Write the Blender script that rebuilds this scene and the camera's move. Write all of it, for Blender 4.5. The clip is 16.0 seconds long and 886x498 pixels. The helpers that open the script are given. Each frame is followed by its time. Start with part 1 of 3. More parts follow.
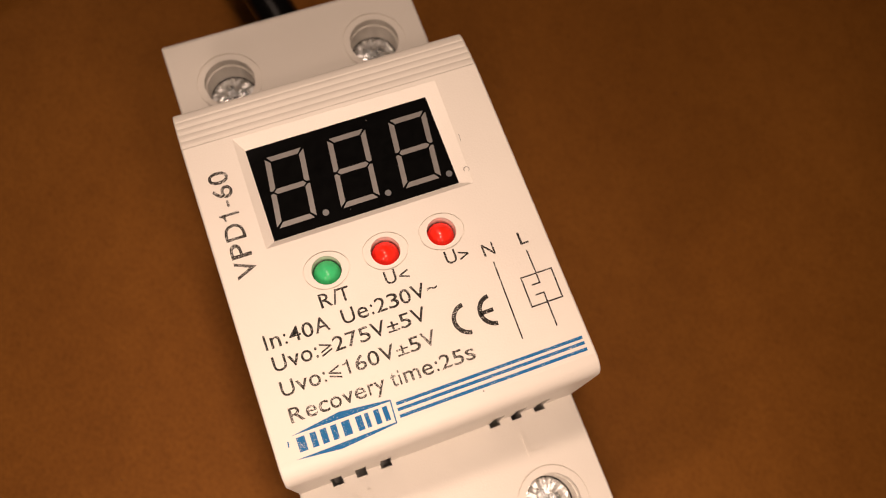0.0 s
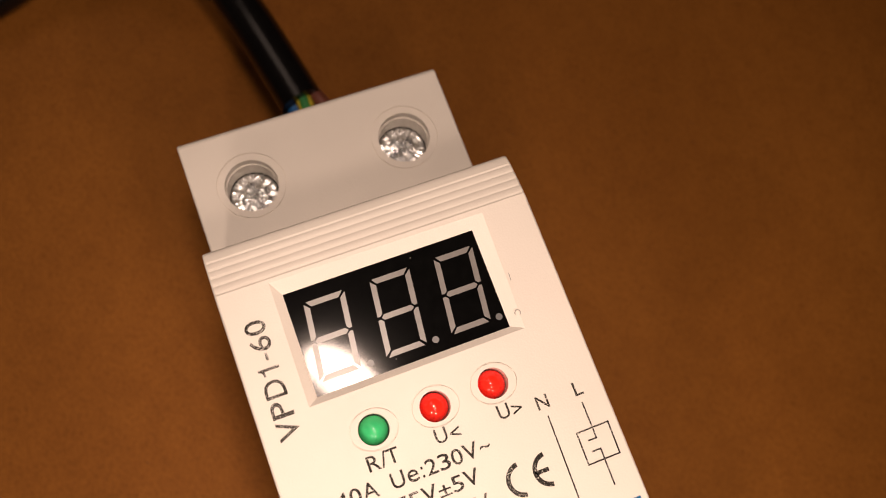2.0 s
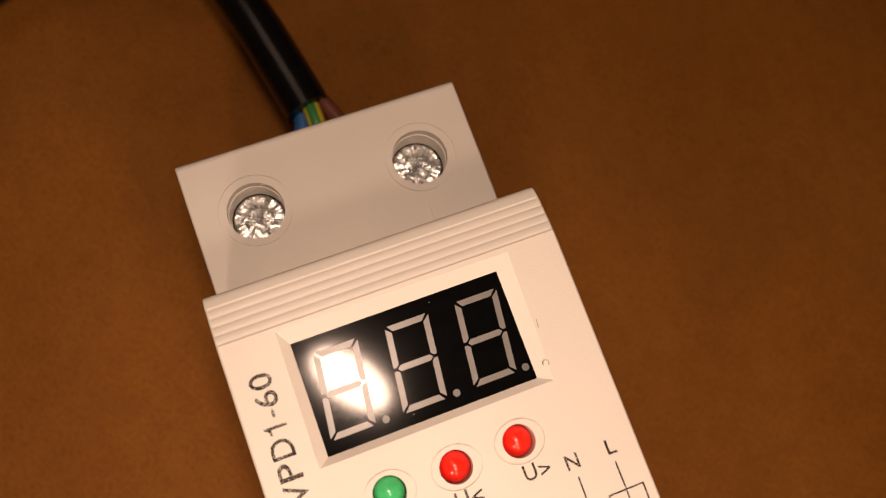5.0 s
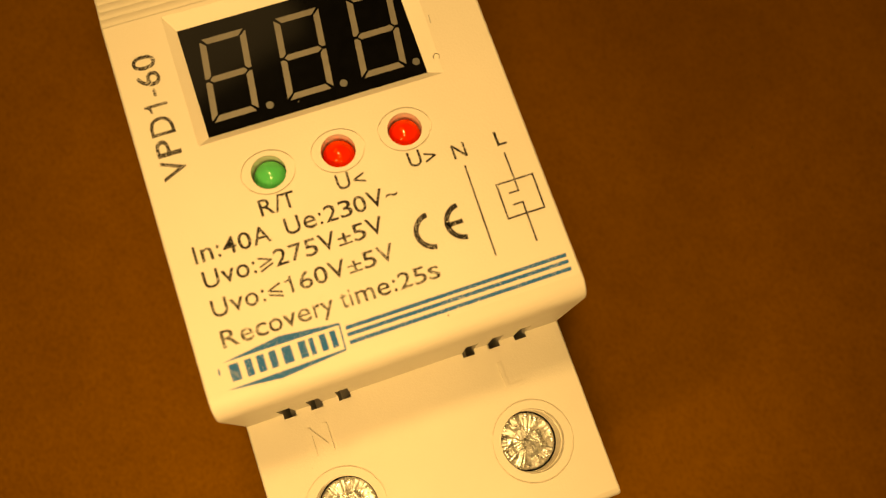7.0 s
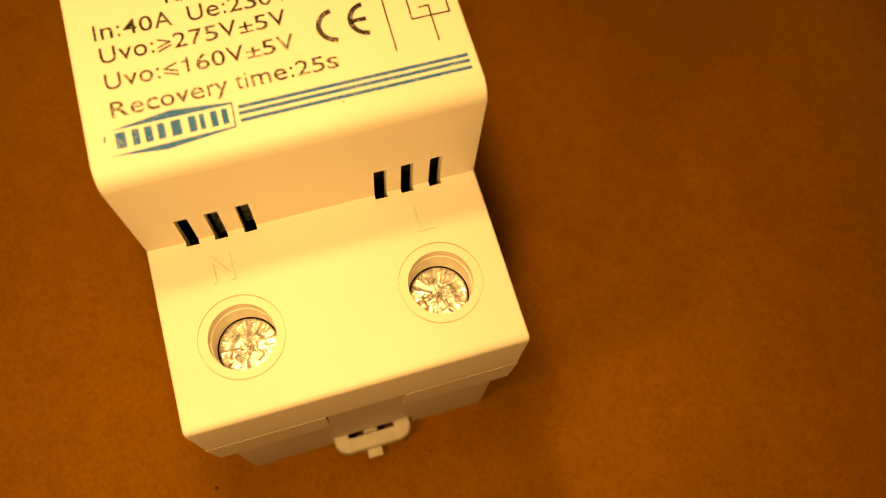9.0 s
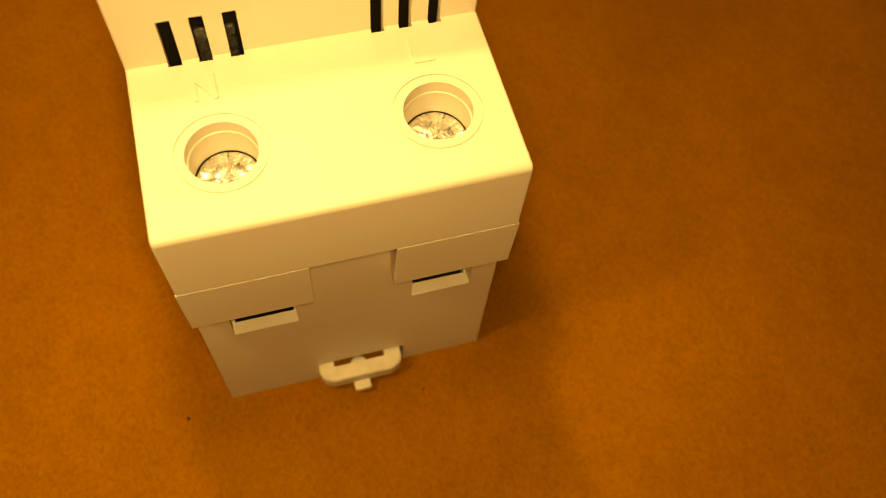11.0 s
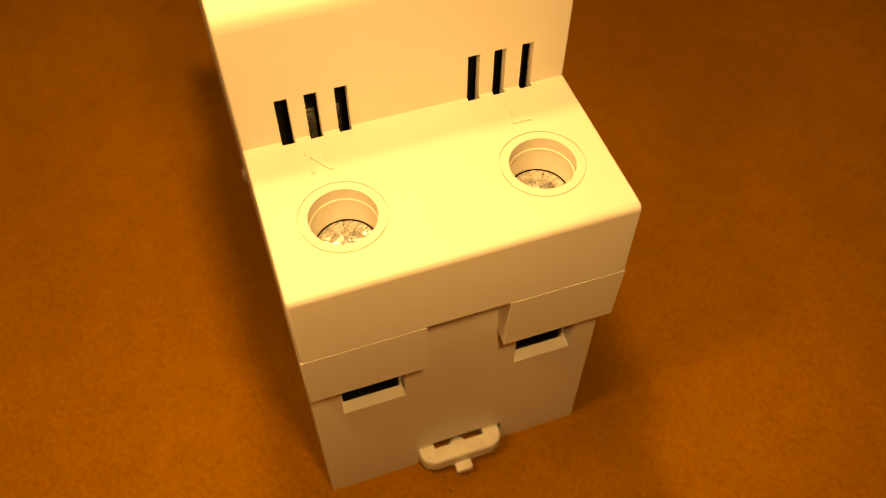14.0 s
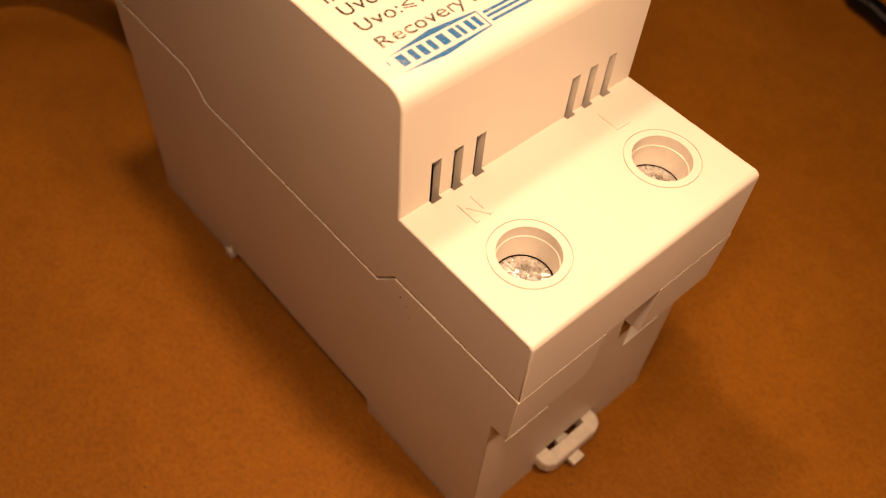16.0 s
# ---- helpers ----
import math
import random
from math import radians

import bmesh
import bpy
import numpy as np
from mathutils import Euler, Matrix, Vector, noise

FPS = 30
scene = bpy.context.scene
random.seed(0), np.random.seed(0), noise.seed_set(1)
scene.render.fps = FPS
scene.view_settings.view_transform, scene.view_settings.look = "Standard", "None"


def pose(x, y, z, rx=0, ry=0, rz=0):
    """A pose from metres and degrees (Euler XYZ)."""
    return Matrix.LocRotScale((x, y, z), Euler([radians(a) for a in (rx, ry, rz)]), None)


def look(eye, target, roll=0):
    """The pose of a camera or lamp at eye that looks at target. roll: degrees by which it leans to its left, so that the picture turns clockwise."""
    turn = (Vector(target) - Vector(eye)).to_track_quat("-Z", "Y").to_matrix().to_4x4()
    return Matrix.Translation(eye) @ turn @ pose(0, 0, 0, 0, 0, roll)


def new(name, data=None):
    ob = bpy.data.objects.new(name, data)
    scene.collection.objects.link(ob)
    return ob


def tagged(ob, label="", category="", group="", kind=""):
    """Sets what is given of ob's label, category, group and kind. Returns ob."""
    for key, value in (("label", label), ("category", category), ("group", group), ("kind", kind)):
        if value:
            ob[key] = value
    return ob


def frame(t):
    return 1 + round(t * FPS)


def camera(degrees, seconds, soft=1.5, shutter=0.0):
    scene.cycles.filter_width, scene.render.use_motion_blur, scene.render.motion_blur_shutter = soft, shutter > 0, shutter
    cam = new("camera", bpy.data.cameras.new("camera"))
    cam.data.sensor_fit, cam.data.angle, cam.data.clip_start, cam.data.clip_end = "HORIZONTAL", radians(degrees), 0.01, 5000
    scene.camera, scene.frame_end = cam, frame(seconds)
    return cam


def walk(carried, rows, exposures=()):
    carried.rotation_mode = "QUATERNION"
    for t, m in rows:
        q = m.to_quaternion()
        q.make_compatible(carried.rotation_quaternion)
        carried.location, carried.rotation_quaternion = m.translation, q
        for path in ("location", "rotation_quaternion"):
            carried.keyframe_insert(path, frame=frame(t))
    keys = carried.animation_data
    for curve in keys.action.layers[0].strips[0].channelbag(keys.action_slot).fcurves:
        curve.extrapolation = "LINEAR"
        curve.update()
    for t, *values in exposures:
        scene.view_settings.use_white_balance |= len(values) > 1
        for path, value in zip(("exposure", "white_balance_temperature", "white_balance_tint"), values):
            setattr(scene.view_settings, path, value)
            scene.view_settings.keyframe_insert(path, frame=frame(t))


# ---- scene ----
MM = 0.001
cam = camera(53.45, 16.0, soft=1.05)
cam.data.dof.use_dof, cam.data.dof.focus_distance, cam.data.dof.aperture_fstop = True, 0.097, 30.0
# seconds; eye in millimetres from the device's centre on the table; turns in degrees
ROWS = [
    (0, -10.23, -29.54, 164.12, 17.63, -3.83, -20.22),
    (0.5, -11.96, -26.07, 163.41, 17.86, -4.71, -20.55),
    (1, -11.71, -18.21, 163.95, 15.94, -5.30, -20.78),
    (1.5, -10.63, -11.69, 163.94, 15.06, -5.27, -20.57),
    (2, -10.92, -4.36, 164.04, 14.01, -6.04, -20.76),
    (2.5, -9.78, 1.40, 163.74, 13.57, -5.80, -20.94),
    (3, -10.37, 9.38, 163.58, 12.24, -6.96, -21.04),
    (3.2, -10.39, 13.07, 164.04, 11.31, -7.46, -20.79),
    (5.3, -8.43, 0.75, 155.63, 11.95, -5.43, -20.38),
    (5.5, -8.63, -3.96, 154.21, 12.46, -5.13, -20.20),
    (6, -7.88, -13.44, 152.34, 12.50, -4.59, -20.07),
    (6.5, -5.56, -22.40, 151.25, 12.64, -3.53, -19.85),
    (7, -3.80, -29.97, 150.22, 12.90, -3.03, -19.12),
    (7.5, -2.73, -37.59, 149.02, 14.01, -2.92, -18.51),
    (8, -1.95, -46.78, 147.27, 16.51, -2.60, -17.83),
    (8.5, -0.97, -54.74, 144.09, 18.80, -2.21, -17.00),
    (9, -1.35, -59.58, 141.13, 19.66, -2.92, -16.49),
    (9.5, -2.02, -66.17, 137.49, 21.87, -3.15, -16.03),
    (10, -3.80, -71.04, 132.94, 23.41, -3.60, -16.19),
    (10.2, -5.06, -72.48, 131.41, 23.81, -4.36, -16.05),
    (12.3, -8.07, -101.22, 113.05, 35.23, -1.54, -14.22),
    (12.5, -8.85, -102.04, 112.98, 35.83, -1.71, -13.97),
    (13, -10.15, -96.42, 116.76, 35.14, -1.79, -14.25),
    (13.5, -11.80, -91.24, 119.19, 35.15, -0.77, -15.12),
    (14, -18.79, -87.99, 120.22, 36.21, -0.17, -18.85),
    (14.5, -29.74, -79.13, 122.03, 35.53, -1.53, -25.72),
    (15, -38.11, -72.81, 123.58, 35.20, -2.45, -31.08),
    (15.5, -48.00, -67.80, 123.40, 36.00, -3.65, -36.90),
    (16, -55.84, -65.92, 123.75, 37.00, -3.44, -41.13),
]
EXPOSURES = [
    (0, -0.81, 5780, 37),
    (0.5, -0.82, 6517, 34),
    (1, -0.78, 6190, 36),
    (1.5, -0.63, 5785, 38),
    (2, -0.61, 5652, 37),
    (2.5, -0.59, 5508, 39),
    (3, -0.69, 5516, 35),
    (3.2, -0.71, 5569, 35),
    (5.3, -0.79, 6204, 41),
    (5.5, -0.87, 6410, 41),
    (6, -0.94, 9265, 27),
    (6.5, -1.00, 12969, 16),
    (7, -0.99, 17964, 14),
    (7.5, -0.95, 24452, 17),
    (8, -0.89, 29067, 24),
    (8.5, -0.71, 32564, 24),
    (9, -0.55, 29403, 26),
    (9.5, -0.34, 26801, 28),
    (10, -0.31, 26849, 22),
    (10.2, -0.28, 27263, 20),
    (12.3, 0.37, 32524, -12),
    (12.5, 0.41, 33133, -14),
    (13, 0.38, 26856, -3),
    (13.5, -0.01, 25820, 14),
    (14, -0.22, 25680, 25),
    (14.5, -0.42, 11159, 36),
    (15, -0.56, 7801, 36),
    (15.5, -0.52, 7635, 37),
    (16, -0.26, 7995, 47),
]
walk(cam, [(t, pose(x * MM, y * MM, z * MM, rx, ry, rz)) for t, x, y, z, rx, ry, rz in ROWS], EXPOSURES)

# ---------------------------------------------------------------- light
world = bpy.data.worlds.new("dim_room")
world.use_nodes = True
world.node_tree.nodes["Background"].inputs[0].default_value = (1.0, 0.72, 0.46, 1)
world.node_tree.nodes["Background"].inputs[1].default_value = 0.007
scene.world = world

# small warm lamps, from behind the display round to the front corner, stand in for the camera's moving torch
TORCH_LAMPS = [
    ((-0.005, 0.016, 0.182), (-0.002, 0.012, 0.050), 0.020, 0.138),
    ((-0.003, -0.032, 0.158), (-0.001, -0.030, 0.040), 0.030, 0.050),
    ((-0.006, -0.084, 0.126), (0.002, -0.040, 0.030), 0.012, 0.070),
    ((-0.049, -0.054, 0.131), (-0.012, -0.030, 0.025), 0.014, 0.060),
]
for place, aim, length, watts in TORCH_LAMPS:
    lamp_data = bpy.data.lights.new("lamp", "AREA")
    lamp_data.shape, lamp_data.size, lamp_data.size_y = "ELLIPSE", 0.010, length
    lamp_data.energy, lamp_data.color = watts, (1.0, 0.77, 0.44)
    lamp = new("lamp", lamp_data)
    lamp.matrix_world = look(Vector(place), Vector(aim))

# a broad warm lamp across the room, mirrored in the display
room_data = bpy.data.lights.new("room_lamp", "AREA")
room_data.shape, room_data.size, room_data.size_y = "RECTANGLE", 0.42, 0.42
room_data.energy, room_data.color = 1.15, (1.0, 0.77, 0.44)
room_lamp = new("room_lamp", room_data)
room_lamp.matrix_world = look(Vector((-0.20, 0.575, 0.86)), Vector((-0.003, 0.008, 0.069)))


# ---------------------------------------------------------------- materials
def material(name):
    m = bpy.data.materials.new(name)
    m.use_nodes = True
    nt = m.node_tree
    return m, nt, nt.nodes["Principled BSDF"]


def node(nt, kind, **inputs):
    n = nt.nodes.new(kind)
    for k, v in inputs.items():
        n.inputs[k.replace("_", " ")].default_value = v
    return n


def noise_tex(nt, scale, detail=4.0, rough=0.55):
    tc = nt.nodes.new("ShaderNodeTexCoord")
    n = node(nt, "ShaderNodeTexNoise", Scale=scale, Detail=detail, Roughness=rough)
    nt.links.new(tc.outputs["Object"], n.inputs["Vector"])
    return n


def ramp(nt, fac, stops):
    r = nt.nodes.new("ShaderNodeValToRGB")
    e = r.color_ramp.elements
    while len(e) < len(stops):
        e.new(0.5)
    for el, (p, c) in zip(e, stops):
        el.position, el.color = p, (*c, 1)
    nt.links.new(fac, r.inputs["Fac"])
    return r


def mix(nt, fac, a, b, kind="MIX"):
    m = nt.nodes.new("ShaderNodeMix")
    m.data_type, m.blend_type = "RGBA", kind
    for s, v in ((m.inputs[0], fac), (m.inputs[6], a), (m.inputs[7], b)):
        if hasattr(v, "is_linked"):
            nt.links.new(v, s)
        else:
            s.default_value = v if isinstance(v, float) else (*v, 1)
    return m.outputs[2]


def bump(nt, bsdf, height, strength, distance):
    b = node(nt, "ShaderNodeBump", Strength=strength, Distance=distance)
    nt.links.new(height, b.inputs["Height"])
    nt.links.new(b.outputs["Normal"], bsdf.inputs["Normal"])


PLASTIC = (0.74, 0.70, 0.635)


def plastic_colour(nt):
    big = noise_tex(nt, 60, 3)
    col = ramp(nt, big.outputs["Fac"], [(0.3, tuple(c * 0.955 for c in PLASTIC)), (0.7, tuple(c * 1.02 for c in PLASTIC))])
    grime = noise_tex(nt, 420, 6, 0.7)
    dirt = ramp(nt, grime.outputs["Fac"], [(0.0, (0.86, 0.83, 0.78)), (0.36, (1, 1, 1))])
    return mix(nt, 0.6, col.outputs["Color"], dirt.outputs["Color"], "MULTIPLY")


def make_plastic():
    m, nt, b = material("off_white_plastic")
    nt.links.new(plastic_colour(nt), b.inputs["Base Color"])
    r = noise_tex(nt, 900, 3)
    rr = ramp(nt, r.outputs["Fac"], [(0.2, (0.40,) * 3), (0.8, (0.52,) * 3)])
    nt.links.new(rr.outputs["Color"], b.inputs["Roughness"])
    fine = noise_tex(nt, 4200, 2)
    bump(nt, b, fine.outputs["Fac"], 0.2, 0.0001)
    b.inputs["Specular IOR Level"].default_value = 0.4
    return m


def make_ink(name, colour, wear):
    """Screen-printed ink, speckled where the plastic shows through."""
    m, nt, b = material(name)
    n = noise_tex(nt, 7500, 2, 0.6)
    patch = noise_tex(nt, 500, 2)
    add = nt.nodes.new("ShaderNodeMath")
    add.operation = "MULTIPLY_ADD"
    nt.links.new(patch.outputs["Fac"], add.inputs[0])
    add.inputs[1].default_value = 0.3
    nt.links.new(n.outputs["Fac"], add.inputs[2])
    f = ramp(nt, add.outputs[0], [(wear, (0, 0, 0)), (wear + 0.07, (1, 1, 1))])
    nt.links.new(mix(nt, f.outputs["Color"], colour, tuple(c * 0.9 for c in PLASTIC)), b.inputs["Base Color"])
    b.inputs["Roughness"].default_value = 0.55
    b.inputs["Specular IOR Level"].default_value = 0.15
    return m


def make_plain(name, colour, rough, spread=0.12, scale=700, metal=0.0, bumps=0.0, transmission=0.0):
    m, nt, b = material(name)
    n = noise_tex(nt, scale, 4)
    c = ramp(nt, n.outputs["Fac"], [(0.25, tuple(x * (1 - spread) for x in colour)), (0.75, tuple(min(1, x * (1 + spread)) for x in colour))])
    nt.links.new(c.outputs["Color"], b.inputs["Base Color"])
    b.inputs["Roughness"].default_value, b.inputs["Metallic"].default_value = rough, metal
    if bumps:
        bump(nt, b, n.outputs["Fac"], bumps, 0.0003)
    if transmission:
        b.inputs["Transmission Weight"].default_value = transmission
    return m


def make_table():
    """Brown hardboard: pressed fibres, faint mottling."""
    m, nt, b = material("brown_hardboard")
    tc = nt.nodes.new("ShaderNodeTexCoord")
    mp = nt.nodes.new("ShaderNodeMapping")
    mp.inputs["Scale"].default_value = (1.0, 0.75, 1.0)
    mp.inputs["Rotation"].default_value = (0, 0, 0.5)
    nt.links.new(tc.outputs["Object"], mp.inputs["Vector"])
    fib = node(nt, "ShaderNodeTexNoise", Scale=1500.0, Detail=5.0, Roughness=0.7, Distortion=0.6)
    mid = node(nt, "ShaderNodeTexNoise", Scale=260.0, Detail=4.0, Roughness=0.6)
    big = node(nt, "ShaderNodeTexNoise", Scale=26.0, Detail=3.0, Roughness=0.5)
    for n in (fib, mid, big):
        nt.links.new(mp.outputs["Vector"], n.inputs["Vector"])
    base = ramp(nt, big.outputs["Fac"], [(0.3, (0.275, 0.099, 0.0085)), (0.7, (0.333, 0.124, 0.012))])
    f1 = ramp(nt, fib.outputs["Fac"], [(0.3, (0.68, 0.64, 0.58)), (0.52, (1, 1, 1)), (0.72, (1.2, 1.22, 1.25))])
    f2 = ramp(nt, mid.outputs["Fac"], [(0.3, (0.86, 0.84, 0.82)), (0.6, (1, 1, 1))])
    c = mix(nt, 0.75, base.outputs["Color"], f1.outputs["Color"], "MULTIPLY")
    c = mix(nt, 0.8, c, f2.outputs["Color"], "MULTIPLY")
    nt.links.new(c, b.inputs["Base Color"])
    b.inputs["Roughness"].default_value = 0.62
    b.inputs["Specular IOR Level"].default_value = 0.14
    bump(nt, b, fib.outputs["Fac"], 0.25, 0.0003)
    return m


M_PLASTIC = make_plastic()
M_CLIP = make_plain("clip_plastic", (0.70, 0.67, 0.60), 0.45)
M_BLACK_INK = make_ink("black_ink", (0.014, 0.012, 0.009), 0.735)
M_WORN_INK = make_ink("worn_black_ink", (0.02, 0.017, 0.012), 0.70)
M_BLUE_INK = make_ink("blue_ink", (0.004, 0.125, 0.34), 0.765)
M_TABLE = make_table()


def make_zinc():
    """Zinc plating, scuffed in rays by screwdrivers."""
    m, nt, b = material("zinc_plated_steel")
    tc = nt.nodes.new("ShaderNodeTexCoord")
    g = nt.nodes.new("ShaderNodeTexGradient")
    g.gradient_type = "RADIAL"
    nt.links.new(tc.outputs["Object"], g.inputs["Vector"])
    rays = node(nt, "ShaderNodeTexNoise", Scale=13.0, Detail=2.0, Roughness=0.55)
    rays.noise_dimensions = "1D"
    nt.links.new(g.outputs["Fac"], rays.inputs["W"])
    facet = noise_tex(nt, 900, 1, 0.4)
    grain = noise_tex(nt, 2600, 3, 0.6)
    h = mix(nt, 0.4, rays.outputs["Fac"], facet.outputs["Fac"])
    h = mix(nt, 0.06, h, grain.outputs["Fac"])
    c = ramp(nt, grain.outputs["Fac"], [(0.3, (0.52, 0.54, 0.55)), (0.6, (0.88, 0.90, 0.91))])
    nt.links.new(c.outputs["Color"], b.inputs["Base Color"])
    b.inputs["Metallic"].default_value = 1.0
    rr = ramp(nt, facet.outputs["Fac"], [(0.35, (0.40,) * 3), (0.65, (0.20,) * 3)])
    nt.links.new(rr.outputs["Color"], b.inputs["Roughness"])
    bump(nt, b, h, 0.8, 0.0009)
    return m


M_ZINC = make_zinc()
# near-black colour for the shade inside slots, screw holes and wire openings
M_DARK = make_plain("dark_filler", (0.015, 0.013, 0.012), 0.6, 0.3, 900)
M_SCREEN = make_plain("black_display_face", (0.003, 0.003, 0.003), 0.085, 0.3, 900)
M_SCREEN.node_tree.nodes["Principled BSDF"].inputs["Specular IOR Level"].default_value = 0.2
M_SEGMENT = make_plain("grey_segment", (0.19, 0.182, 0.175), 0.3, 0.10, 900)
M_POINT = make_plain("dim_grey_point", (0.12, 0.125, 0.13), 0.35, 0.10, 900)
M_GREEN = make_plain("green_lens", (0.04, 0.52, 0.18), 0.12, 0.1, 800)
M_RED = make_plain("red_lens", (0.90, 0.030, 0.004), 0.12, 0.1, 800)
M_RUBBER = make_plain("black_rubber", (0.005, 0.0045, 0.0045), 0.24, 0.25, 900, 0, 0.03)
M_RUBBER.node_tree.nodes["Principled BSDF"].inputs["Specular IOR Level"].default_value = 0.35
M_BLUE = make_plain("blue_insulation", (0.02, 0.13, 0.38), 0.4)
M_BROWN = make_plain("brown_insulation", (0.16, 0.05, 0.03), 0.4)
M_CRUMB = make_plain("dark_crumb", (0.05, 0.03, 0.02), 0.8)


def make_striped():
    m, nt, b = material("green_yellow_insulation")
    tc = nt.nodes.new("ShaderNodeTexCoord")
    w = node(nt, "ShaderNodeTexWave", Scale=110.0)
    w.bands_direction = "X"
    nt.links.new(tc.outputs["Object"], w.inputs["Vector"])
    c = ramp(nt, w.outputs["Fac"], [(0.48, (0.62, 0.50, 0.02)), (0.54, (0.03, 0.22, 0.05))])
    nt.links.new(c.outputs["Color"], b.inputs["Base Color"])
    b.inputs["Roughness"].default_value = 0.4
    return m


M_STRIPED = make_striped()


# ---------------------------------------------------------------- mesh tools (millimetres)
def finish(bm, name, mat, smooth=True, scale=MM):
    bmesh.ops.recalc_face_normals(bm, faces=bm.faces[:])
    for v in bm.verts:
        v.co *= scale
    for f in bm.faces:
        f.normal_update()
        f.smooth = smooth and max(abs(c) for c in f.normal) < 0.998
    for e in bm.edges:
        if len(e.link_faces) == 2 and e.calc_face_angle(0) > radians(33):
            e.smooth = False
    me = bpy.data.meshes.new(name)
    bm.to_mesh(me)
    bm.free()
    me.materials.append(mat)
    return me


def part(name, bm, mat, parent, label="", smooth=True):
    ob = new(name, finish(bm, name, mat, smooth))
    ob.parent = parent
    return tagged(ob, label)


def box(bm, x0, x1, y0, y1, z0, z1, bevel=0.0, segs=2):
    m = Matrix.Translation(((x0 + x1) / 2, (y0 + y1) / 2, (z0 + z1) / 2)) @ Matrix.Diagonal((x1 - x0, y1 - y0, z1 - z0, 1))
    made = bmesh.ops.create_cube(bm, size=1, matrix=m)
    if bevel:
        es = list({e for v in made["verts"] for e in v.link_edges})
        bmesh.ops.bevel(bm, geom=es, offset=bevel, segments=segs, profile=0.5, affect="EDGES")
    return bm


def prism(profile, x0, x1, rim=0.0):
    """A (y, z) outline pushed along x, with its rims at both ends rounded."""
    bm = bmesh.new()
    lo = [bm.verts.new((x0, y, z)) for y, z in profile]
    hi = [bm.verts.new((x1, y, z)) for y, z in profile]
    a = bm.faces.new(lo)
    b = bm.faces.new(hi[::-1])
    n = len(profile)
    for i in range(n):
        bm.faces.new((lo[i], hi[i], hi[(i + 1) % n], lo[(i + 1) % n]))
    bmesh.ops.recalc_face_normals(bm, faces=bm.faces[:])
    if rim:
        es = list(set(a.edges) | set(b.edges))
        bmesh.ops.bevel(bm, geom=es, offset=rim, segments=3, profile=0.5, affect="EDGES", clamp_overlap=True)
    return bm


def arc(cy, cz, r, a0, a1, n=6):
    return [(cy + r * math.cos(radians(a0 + (a1 - a0) * i / n)), cz + r * math.sin(radians(a0 + (a1 - a0) * i / n))) for i in range(n + 1)]


def lathe(profile, cx, cy, n=40, closed=True):
    """A (radius, z) outline turned round an upright axis at (cx, cy)."""
    bm = bmesh.new()
    rings = []
    for r, z in profile:
        if r < 1e-6:
            rings.append([bm.verts.new((cx, cy, z))])
        else:
            rings.append([bm.verts.new((cx + r * math.cos(2 * math.pi * i / n), cy + r * math.sin(2 * math.pi * i / n), z)) for i in range(n)])
    pairs = list(zip(rings, rings[1:]))
    if closed:
        pairs.append((rings[-1], rings[0]))
    for a, b in pairs:
        for i in range(n):
            j = (i + 1) % n
            if len(a) == 1 and len(b) == 1:
                continue
            if len(a) == 1:
                bm.faces.new((a[0], b[i], b[j]))
            elif len(b) == 1:
                bm.faces.new((a[i], b[0], a[j]))
            else:
                bm.faces.new((a[i], b[i], b[j], a[j]))
    return bm


def slab(outline, z0, z1):
    """A flat (x, y) outline with thickness."""
    bm = bmesh.new()
    lo = [bm.verts.new((x, y, z0)) for x, y in outline]
    hi = [bm.verts.new((x, y, z1)) for x, y in outline]
    bm.faces.new(lo[::-1])
    bm.faces.new(hi)
    n = len(outline)
    for i in range(n):
        bm.faces.new((lo[i], lo[(i + 1) % n], hi[(i + 1) % n], hi[i]))
    return bm


def merge(bms):
    out = bmesh.new()
    for b in bms:
        me = bpy.data.meshes.new("tmp")
        b.to_mesh(me)
        b.free()
        out.from_mesh(me)
        bpy.data.meshes.remove(me)
    return out


def carve(body, cutters):
    """The body with the cutters taken away, as a new bmesh."""
    def temp(bm):
        bmesh.ops.recalc_face_normals(bm, faces=bm.faces[:])
        me = bpy.data.meshes.new("tmp")
        bm.to_mesh(me)
        bm.free()
        return new("tmp", me)
    ob = temp(body)
    tools = [temp(c) for c in cutters]
    for t in tools:
        mod = ob.modifiers.new("cut", "BOOLEAN")
        mod.operation, mod.solver, mod.object = "DIFFERENCE", "EXACT", t
    dg = bpy.context.evaluated_depsgraph_get()
    me = bpy.data.meshes.new_from_object(ob.evaluated_get(dg))
    out = bmesh.new()
    out.from_mesh(me)
    for o in [ob, *tools]:
        bpy.data.objects.remove(o)
    return out


